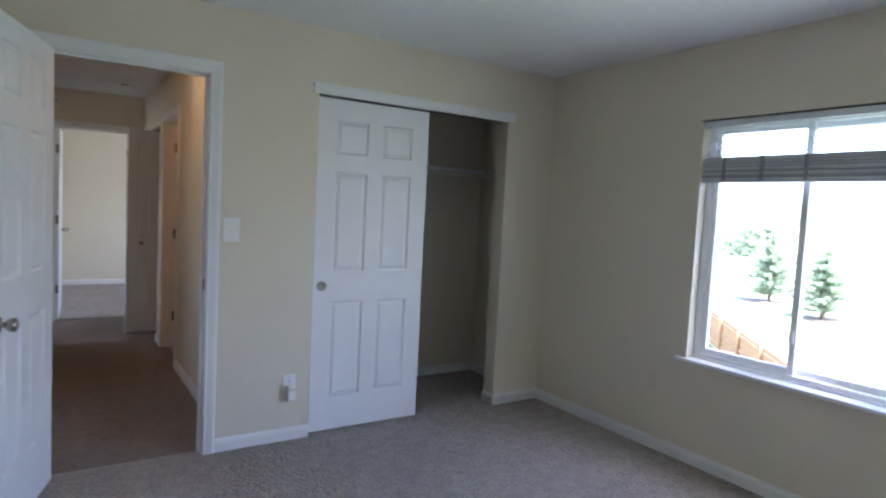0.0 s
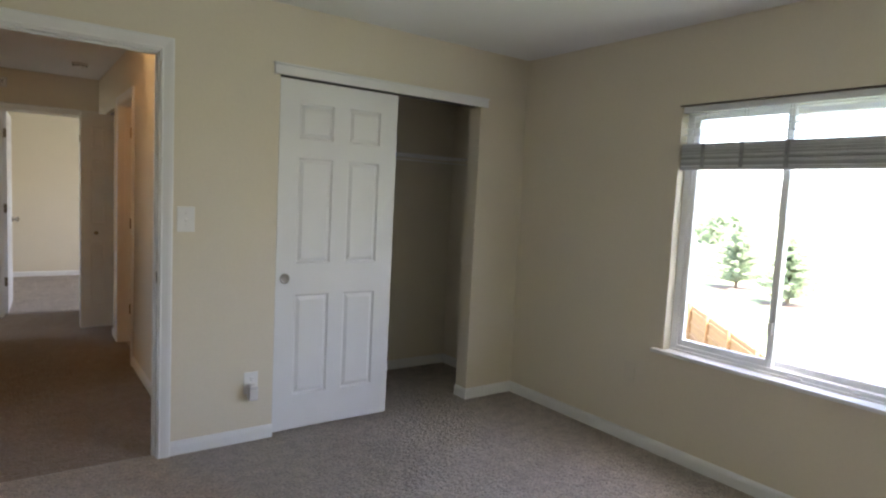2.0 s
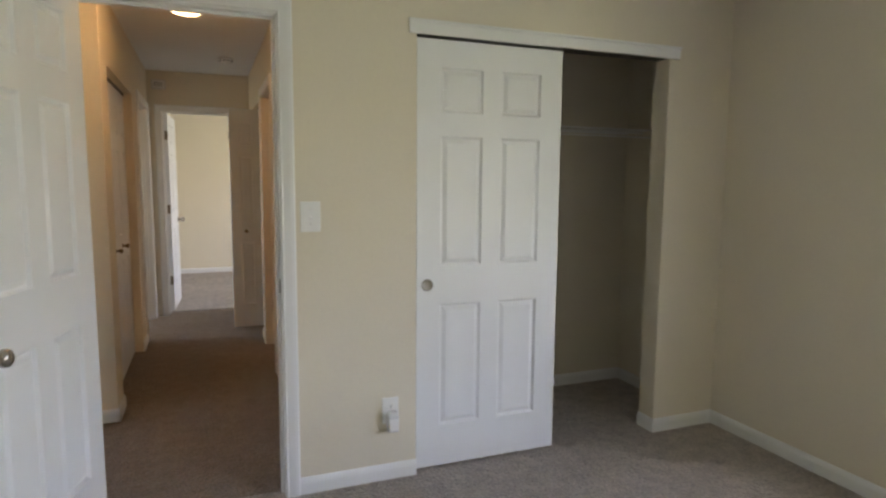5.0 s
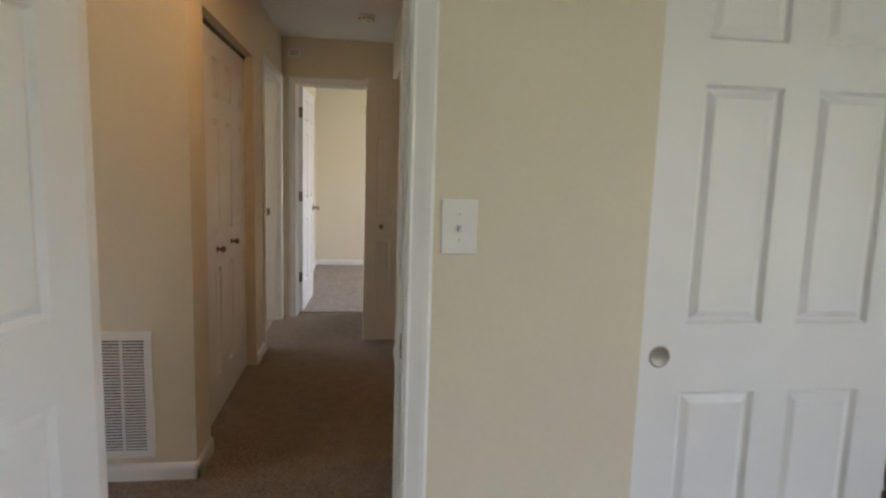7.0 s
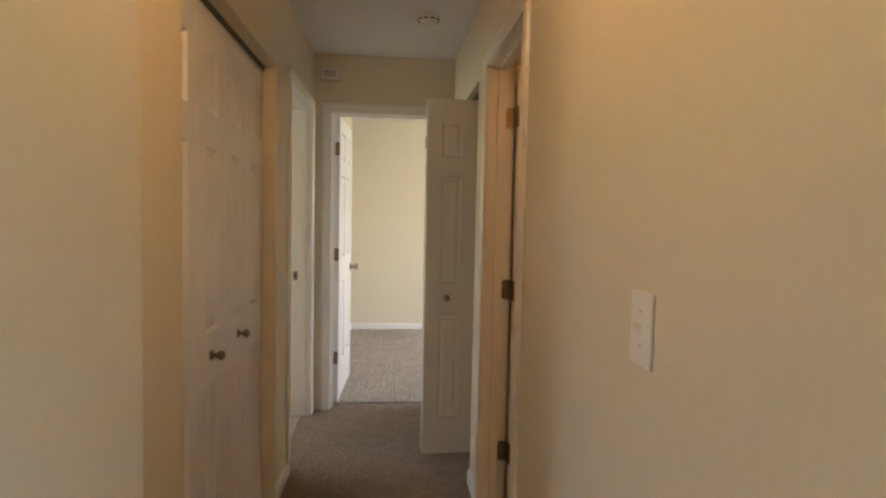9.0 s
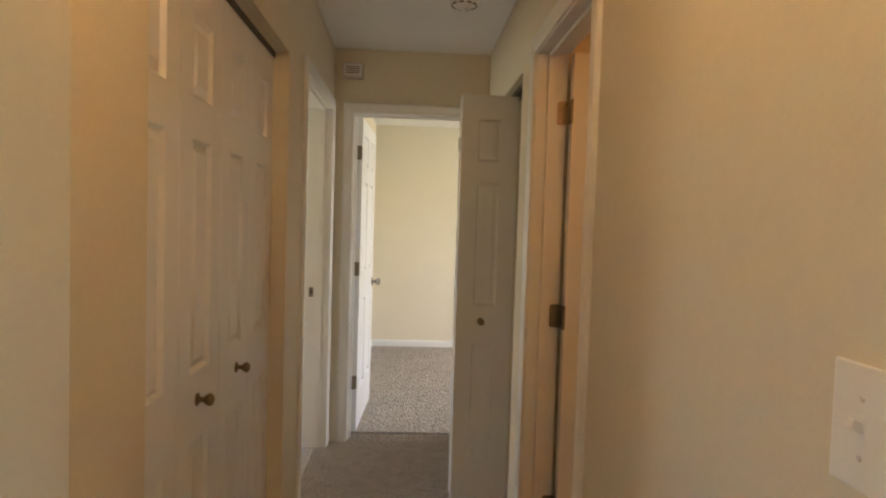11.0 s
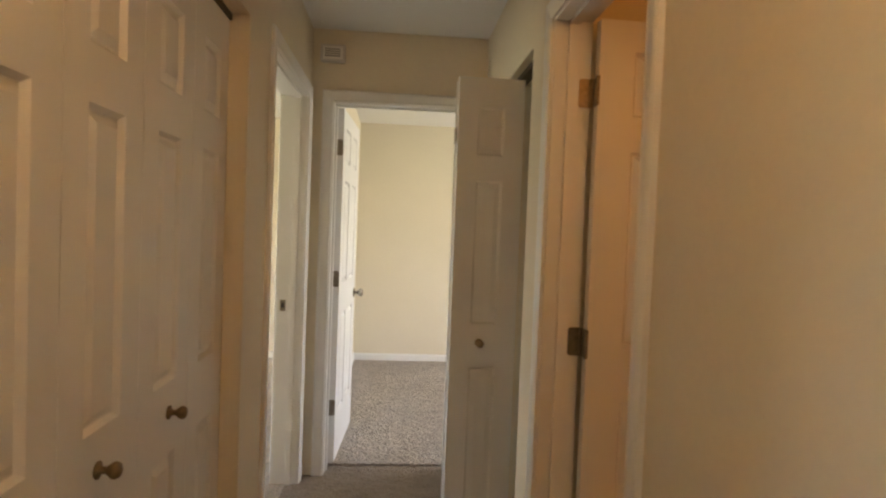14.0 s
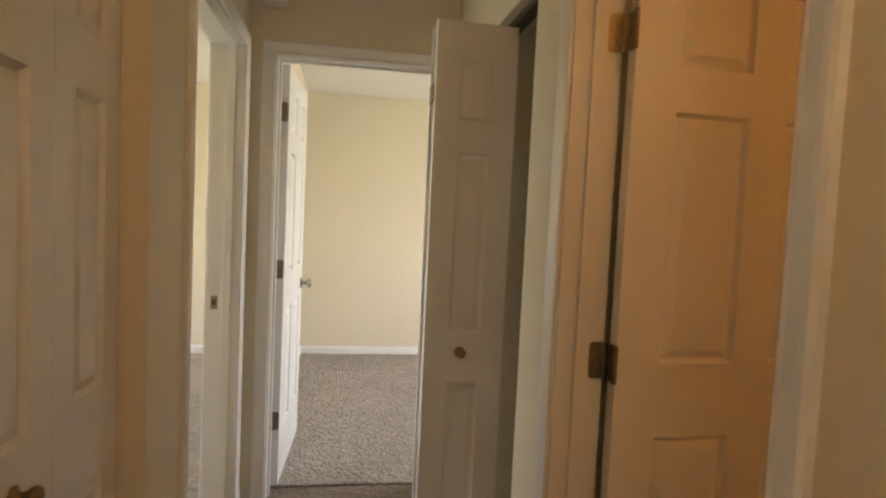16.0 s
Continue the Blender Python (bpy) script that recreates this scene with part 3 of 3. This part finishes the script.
part("frame_lip", box(fx0 - 0.012, fx0 + 0.004, wy0 + 0.004, wy1 - 0.004, wz0 + 0.001, wz0 + 0.016, 0.002), VINYL, window)
mid = 1.912


def sash(y0, y1, x0, x1, stile):
    s = part("sash", box(x0, x1, y0, y0 + stile, wz0 + 0.036, wz1 - 0.038, 0.003), VINYL, window)
    part("sash_stile", box(x0, x1, y1 - stile, y1, wz0 + 0.036, wz1 - 0.038, 0.003), VINYL, s)
    part("sash_rail", box(x0, x1, y0 + stile, y1 - stile, wz0 + 0.036, wz0 + 0.072, 0.003), VINYL, s)
    part("sash_rail", box(x0, x1, y0 + stile, y1 - stile, wz1 - 0.070, wz1 - 0.038, 0.003), VINYL, s)
    g = part("pane", box((x0 + x1) / 2 - 0.002, (x0 + x1) / 2 + 0.002, y0 + stile, y1 - stile, wz0 + 0.072, wz1 - 0.070), GLASS, s)
    g.visible_shadow = False
    return s


sash(mid - 0.020, wy1 - 0.038, fx0 + 0.006, fx0 + 0.030, 0.034)
sash(wy0 + 0.038, mid + 0.020, fx0 + 0.038, fx0 + 0.062, 0.034)
part("latch", box(fx0 - 0.006, fx0 + 0.008, mid - 0.010, mid + 0.012, 0.80, 0.862, 0.003), VINYL, window, "small white sash latch")
part("latch", box(fx0 - 0.010, fx0 + 0.004, mid - 0.17, mid - 0.10, wz0 + 0.016, wz0 + 0.026, 0.003), VINYL, window, "small white sash lock on the lower rail")
part("side_clip", box(fx0 - 0.004, fx0 + 0.006, wy1 - 0.052, wy1 - 0.040, 1.22, 1.26, 0.002), VINYL, window)
sill = box(XW - 0.034, fx0, wy0 - 0.05, wy1 + 0.062, wz0 - 0.015, wz0 + 0.005, 0.003)
tagged(mesh("window_sill", sill, WHITE), "white painted window sill board", "window sill", kind="structure")

blind = tagged(new("window_blind"), "half-raised slatted blind in the window, its gathered slats greyed for shade", "blind")
bx0, bx1 = XW + 0.006, XW + 0.034
by0, by1 = wy0 + 0.006, wy1 - 0.006
part("head_rail", box(bx0 - 0.004, bx1 + 0.004, by0, by1, wz1 - 0.036, wz1 - 0.002, 0.002), BLIND, blind)
part("valance_line", box(XW - 0.006, XW + 0.003, wy0 - 0.012, wy1 + 0.012, wz1 + 0.0, wz1 + 0.006, 0.001), DARK, blind, "thin dark line over the head rail")


def slat(bm, z, tilt, dz=0.0):
    pts = []
    for i in range(5):
        u = (i / 4 - 0.5) * 0.025
        pts.append((u * math.cos(tilt), u * math.sin(tilt) + 0.0016 * (1 - (2 * (i / 4 - 0.5)) ** 2)))
    low = [(x, zz - 0.0010) for x, zz in pts]
    loop = pts + low[::-1]
    return prism(loop, lambda a, p, zz: ((bx0 + bx1) / 2 + p, a, z + zz), by0 + 0.003, by1 - 0.003, bm)


s0 = part("slat", slat(bmesh.new(), 0.0, 0.0), SLATMAT, blind)
s0.matrix_basis = pose(0, 0, wz1 - 0.055)
for i in range(1, 5):
    again(s0, pose(0, 0, wz1 - 0.055 - i * 0.033))
stack_rng = random.Random(4)
thick = bmesh.new()
prism([(-0.0125, -0.0002), (-0.006, 0.0012), (0.006, 0.0012), (0.0125, -0.0002), (0.0125, 0.0026), (0.006, 0.0038), (-0.006, 0.0038), (-0.0125, 0.0026)],
      lambda a, p, z: ((bx0 + bx1) / 2 + p, a, z), by0 + 0.003, by1 - 0.003, thick)
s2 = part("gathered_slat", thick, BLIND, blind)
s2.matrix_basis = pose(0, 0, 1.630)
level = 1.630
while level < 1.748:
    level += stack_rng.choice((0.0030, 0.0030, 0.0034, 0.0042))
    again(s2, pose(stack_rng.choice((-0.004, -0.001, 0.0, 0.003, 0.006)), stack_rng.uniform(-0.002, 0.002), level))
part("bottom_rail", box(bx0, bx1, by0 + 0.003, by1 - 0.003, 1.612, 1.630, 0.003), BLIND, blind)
for y in (by0 + 0.13, (by0 + by1) / 2 + 0.03, (by0 + by1) / 2 + 0.25, by1 - 0.13):
    part("ladder_cord", rod((bx0 - 0.001, y, 1.62), (bx0 - 0.001, y, wz1 - 0.03), 0.0014, 6), CORD, blind)
    part("ladder_cord", rod((bx1 + 0.001, y, 1.62), (bx1 + 0.001, y, wz1 - 0.03), 0.0014, 6), CORD, blind)

    part("gathered_cord", box(bx0 - 0.004, bx0 - 0.0015, y - 0.010, y + 0.010, 1.622, 1.752, 0.001), CORD_LOOPS, blind, "grey bunched ladder cords")

# ---------------------------------------------------------------- plates, vent, ceiling fittings


def rounded_plate(w, h, t, bevel=0.003):
    return box(-w / 2, w / 2, -t, 0.0, -h / 2, h / 2, bevel)


def light_switch(label, m, up=True):
    ob = tagged(mesh("light_switch", rounded_plate(0.085, 0.128, 0.006), PLATE), label, "light switch", "light switches")
    part("switch_well", box(-0.006, 0.006, -0.0066, -0.004, -0.013, 0.013), PLATE, ob)
    tg = box(-0.0045, 0.0045, -0.020, -0.004, -0.005, 0.005, 0.0015)
    bmesh.ops.rotate(tg, cent=(0, -0.004, 0), matrix=Matrix.Rotation(radians(-24 if up else 24), 3, "X"), verts=tg.verts)
    part("toggle", tg, PLATE, ob)
    for z in (-0.030, 0.030):
        part("screw", lathe([(0, 0.0), (0.0034, 0.0), (0.003, 0.0012), (0, 0.0015)], turned((0, -0.006, z), (0, -1, 0)), 10), FRESH, ob)
    ob.matrix_basis = m
    return ob


light_switch("white toggle light switch plate on the cream bedroom wall", pose(0.928, W0 - 0.0005, 1.222), False)
light_switch("white toggle light switch plate on the hall wall", pose(HR - 0.0005, 4.56, 1.19, 0, 0, -90), True)

outlet = tagged(mesh("wall_outlet", rounded_plate(0.078, 0.122, 0.006), PLATE), "white duplex wall outlet near the closet", "outlet")
for z in (0.021, -0.021):
    o = part("socket", lathe([(0.0, 0.0015), (0.0165, 0.0015), (0.0172, 0.0), (0.0172, -0.002)], turned((0, -0.006, z), (0, -1, 0)), 20), PLATE, outlet)
    for x in (-0.006, 0.006):
        part("slot", box(x - 0.001, x + 0.001, -0.0082, -0.007, z + 0.000, z + 0.008), SLOT, o)
    part("slot", box(-0.002, 0.002, -0.0082, -0.007, z - 0.010, z - 0.006), SLOT, o)
outlet.matrix_basis = pose(1.276, W0 - 0.0005, 0.330)
plug = tagged(mesh("plug_in_freshener", box(-0.025, 0.025, -0.052, -0.0015, -0.080, 0.0, 0.010), FRESH), "white plastic plug-in device in the lower socket", "plug-in device")
part("vent_cap", box(-0.020, 0.020, -0.046, -0.010, -0.004, 0.010, 0.005), PLATE, plug)
part("plug_face", box(-0.022, 0.022, -0.0535, -0.050, -0.070, -0.016, 0.001), PLATE, plug)
plug.matrix_basis = pose(1.278, W0 - 0.0065, 0.322)
blank = tagged(mesh("outlet_cover", rounded_plate(0.074, 0.118, 0.005), SPOT), "cream painted blank cover plate under the window", "cover plate")
blank.matrix_basis = pose(XW - 0.0005, 2.665, 0.42, 0, 0, -90)

# return air grille
VX0, VX1, VZ0, VZ1 = -0.755, -0.150, 0.105, 0.652
grille = tagged(new("return_air_grille"), "white metal return air grille low on the hall wall", "air vent")
VY = 4.88
for x0, x1, z0, z1 in ((VX0, VX1, VZ1 - 0.032, VZ1), (VX0, VX1, VZ0, VZ0 + 0.032), (VX0, VX0 + 0.032, VZ0 + 0.032, VZ1 - 0.032), (VX1 - 0.032, VX1, VZ0 + 0.032, VZ1 - 0.032)):
    part("grille_frame", box(x0, x1, VY - 0.012, VY - 0.0005, z0, z1, 0.002), PLATE, grille)
part("backing", box(VX0 + 0.02, VX1 - 0.02, VY - 0.003, VY - 0.0008, VZ0 + 0.02, VZ1 - 0.02), SHADE, grille)
n_bars = 6
for i in range(1, n_bars):
    x = VX0 + 0.032 + i * (VX1 - VX0 - 0.064) / n_bars
    part("divider", box(x - 0.005, x + 0.005, VY - 0.010, VY - 0.003, VZ0 + 0.03, VZ1 - 0.03, 0.001), PLATE, grille)
lv = bmesh.new()
x0, x1 = VX0 + 0.03, VX1 - 0.03
vs = [lv.verts.new(p) for p in ((x0, 0, -0.004), (x1, 0, -0.004), (x1, -0.008, 0), (x0, -0.008, 0), (x0, 0, -0.010), (x1, 0, -0.010), (x1, -0.008, -0.0078), (x0, -0.008, -0.0078))]
for f in ((0, 1, 2, 3), (4, 7, 6, 5), (0, 4, 5, 1), (3, 2, 6, 7), (0, 3, 7, 4), (1, 5, 6, 2)):
    lv.faces.new([vs[i] for i in f])
s1 = part("slat", lv, PLATE, grille)
n_slats = 37
step = (VZ1 - VZ0 - 0.064) / n_slats
s1.matrix_basis = pose(0, VY - 0.0025, VZ0 + 0.034 + step)
for i in range(1, n_slats):
    again(s1, pose(0, VY - 0.0025, VZ0 + 0.034 + step * (i + 1)))

# smoke detector
smoke = tagged(mesh("smoke_detector", lathe([(0, 0), (0.062, 0), (0.066, -0.006), (0.064, -0.018), (0.050, -0.026), (0.047, -0.030), (0.030, -0.036), (0, -0.037)], Matrix(), 32), PLATE, smooth=True), "white round smoke detector on the hall ceiling", "smoke detector")
part("sounder", lathe([(0.012, -0.038), (0.014, -0.0365), (0.0155, -0.038), (0.0145, -0.040), (0.012, -0.038)], pose(0.02, 0.0, 0.0), 16), FRESH, smoke)
for i in range(10):
    a = 2 * math.pi * i / 10
    part("slot", box(-0.011, 0.011, -0.002, 0.002, -0.027, -0.021), SLOT, smoke).matrix_basis = pose(0.057 * math.cos(a), 0.057 * math.sin(a), 0, 0, 0, math.degrees(a) + 90)
smoke.matrix_basis = pose(0.72, 6.85, 2.4205)

# doorbell chime on the end wall
chime = tagged(mesh("door_chime", box(-0.065, 0.065, -0.045, 0.0, -0.045, 0.045, 0.006), FRESH), "grey-white door chime box high on the end wall", "door chime")
part("chime_front", box(-0.052, 0.052, -0.049, -0.045, -0.034, 0.034, 0.002), PLATE, chime)
for z in (-0.018, -0.006, 0.006, 0.018):
    part("slot", box(-0.040, 0.040, -0.0505, -0.0485, z - 0.002, z + 0.002), SLOT, chime)
chime.matrix_basis = pose(0.125, E0, 2.285)

# hall ceiling light
cl = tagged(new("ceiling_light"), "brass ceiling light with a lit glass bowl", "ceiling light")
part("canopy", lathe([(0, 0), (0.135, 0), (0.140, -0.010), (0.128, -0.026), (0.118, -0.032), (0.115, -0.050), (0.0, -0.050)], Matrix(), 40), BRONZE, cl, "brass canopy ring", True)
bowl = part("shade", lathe([(0.126, -0.030), (0.150, -0.060), (0.152, -0.095), (0.138, -0.135), (0.105, -0.172), (0.060, -0.194), (0.016, -0.201)], Matrix(), 40), BOWL, cl, "frosted glass bowl, lit from within", True)
bowl.visible_shadow = False
cl.matrix_basis = pose(0.46, 4.53, 2.4205) @ Matrix.Diagonal((1.0, 1.0, 1.12, 1.0))

# ---------------------------------------------------------------- outdoors
GZ = -3.2
tagged(mesh("ground", box(-1500, 1500, -1500, 1500, GZ - 0.5, GZ), GRASS), "mown green lawn reaching the horizon", "lawn", kind="structure")


def fence(x0, y0, x1, y1):
    root = tagged(new("fence"), "cedar privacy fence with posts on the lawn", "fence")
    p, q = Vector((x0, y0, 0)), Vector((x1, y1, 0))
    way = (q - p).normalized()
    turn_z = math.degrees(math.atan2(way.y, way.x))
    n = int((q - p).length / 0.146)
    board = None
    rng = random.Random(7)
    for i in range(n):
        at = p + way * (i * 0.146)
        m = pose(at.x, at.y, GZ + rng.uniform(-0.012, 0.012), 0, 0, turn_z)
        if board is None:
            bm = bmesh.new()
            prism([(0.0, 0.03), (0.140, 0.03), (0.140, 1.21), (0.105, 1.25), (0.035, 1.25), (0.0, 1.21)], lambda a, u, z: (u, a, z), 0.0, 0.016, bm)
            board = part("board", bm, FENCEWOOD, root)
            board.matrix_basis = m
        else:
            again(board, m)
    post = None
    for i in range(int((q - p).length / 2.3) + 1):
        at = p + way * (i * 2.3)
        m = pose(at.x, at.y, GZ, 0, 0, turn_z)
        if post is None:
            post = part("post", box(-0.05, 0.05, -0.105, -0.003, 0, 1.32, 0.01), FENCEWOOD, root)
            post.matrix_basis = m
        else:
            again(post, m)
    for z in (0.2, 0.63, 1.06):
        r = part("rail", box(0, (q - p).length, -0.045, -0.003, z - 0.045, z + 0.045), FENCEWOOD, root)
        r.matrix_basis = pose(p.x, p.y, GZ, 0, 0, turn_z)
    return root


fence(28.0, 20.6, 14.2, 6.9)


def conifer(x, y, height, radius, seed):
    rng = random.Random(seed)
    root = tagged(new("conifer_tree"), "young green conifer on a mulch ring", "tree", "conifers on the lawn")
    part("trunk", lathe([(0, 0), (0.11, 0), (0.085, height * 0.3), (0.045, height * 0.7), (0.012, height), (0, height)], Matrix(), 10), BARK, root)
    part("mulch_ring", lathe([(0, 0.06), (radius * 0.35, 0.05), (radius * 0.62, 0.01), (radius * 0.65, -0.02)], Matrix(), 24), MULCH, root)
    limbs, crown = bmesh.new(), bmesh.new()
    for k in range(110):
        f = (k / 110) ** 0.9
        z = height * (0.10 + 0.88 * f)
        reach = radius * (1 - f) ** 0.8 * rng.uniform(0.45, 1.1) + 0.08
        a = k * 2.399 + rng.uniform(-0.4, 0.4)
        d = Vector((math.cos(a), math.sin(a), rng.uniform(0.05, 0.35)))
        base = Vector((0, 0, z))
        rod(base, base + d * reach, 0.012, 4, limbs)
        steps = max(3, int(reach / 0.085))
        for i in range(steps):
            c = base + d * reach * ((i + 0.7) / steps)
            for j in range(5):
                s = rng.uniform(0.09, 0.17)
                o = c + Vector((rng.uniform(-1, 1), rng.uniform(-1, 1), rng.uniform(-0.7, 0.7))) * 0.11
                u = (d + Vector((rng.uniform(-0.9, 0.9), rng.uniform(-0.9, 0.9), rng.uniform(-0.5, 0.5)))).normalized() * s
                v = Vector((rng.uniform(-1, 1), rng.uniform(-1, 1), rng.uniform(-1, 1))).cross(u).normalized() * s * 0.22
                crown.faces.new([crown.verts.new(p) for p in (o - u, o + v, o + u, o - v)])
    part("limbs", limbs, BARK, root)
    part("crown", crown, NEEDLE, root)
    root.matrix_basis = pose(x, y, GZ)
    return root


conifer(35.7, 19.5, 3.85, 2.25, 1)
conifer(32.2, 14.9, 3.5, 1.95, 2)


def far_bush(x, y, z0, rx, rz, seed):
    rng = random.Random(seed)
    bm = bmesh.new()
    for _ in range(1400):
        a, b = rng.uniform(0, 2 * math.pi), rng.random()
        r = rx * math.sqrt(rng.random())
        h = rz * (1 - (r / rx) ** 2) * rng.uniform(0.2, 1.0)
        o = Vector((r * math.cos(a), r * math.sin(a), h))
        s = rng.uniform(0.25, 0.55)
        u = Vector((rng.uniform(-1, 1), rng.uniform(-1, 1), rng.uniform(-1, 1))).normalized() * s
        v = Vector((rng.uniform(-1, 1), rng.uniform(-1, 1), rng.uniform(-1, 1))).cross(u).normalized() * s * 0.6
        bm.faces.new([bm.verts.new(p) for p in (o - u, o + v, o + u, o - v)])
    ob = mesh("distant_tree_clump", bm, NEEDLE)
    ob.matrix_basis = pose(x, y, z0)
    return tagged(ob, "distant clump of green trees beyond the lawn", "trees", "distant trees", "stuff")


for i, (x, y, rx, rz) in enumerate(((81.6, 47.4, 2.4, 4.9), (86.6, 48.1, 2.2, 4.6), (92, 55, 5, 4.6))):
    far_bush(x, y, GZ, rx, rz, 20 + i)
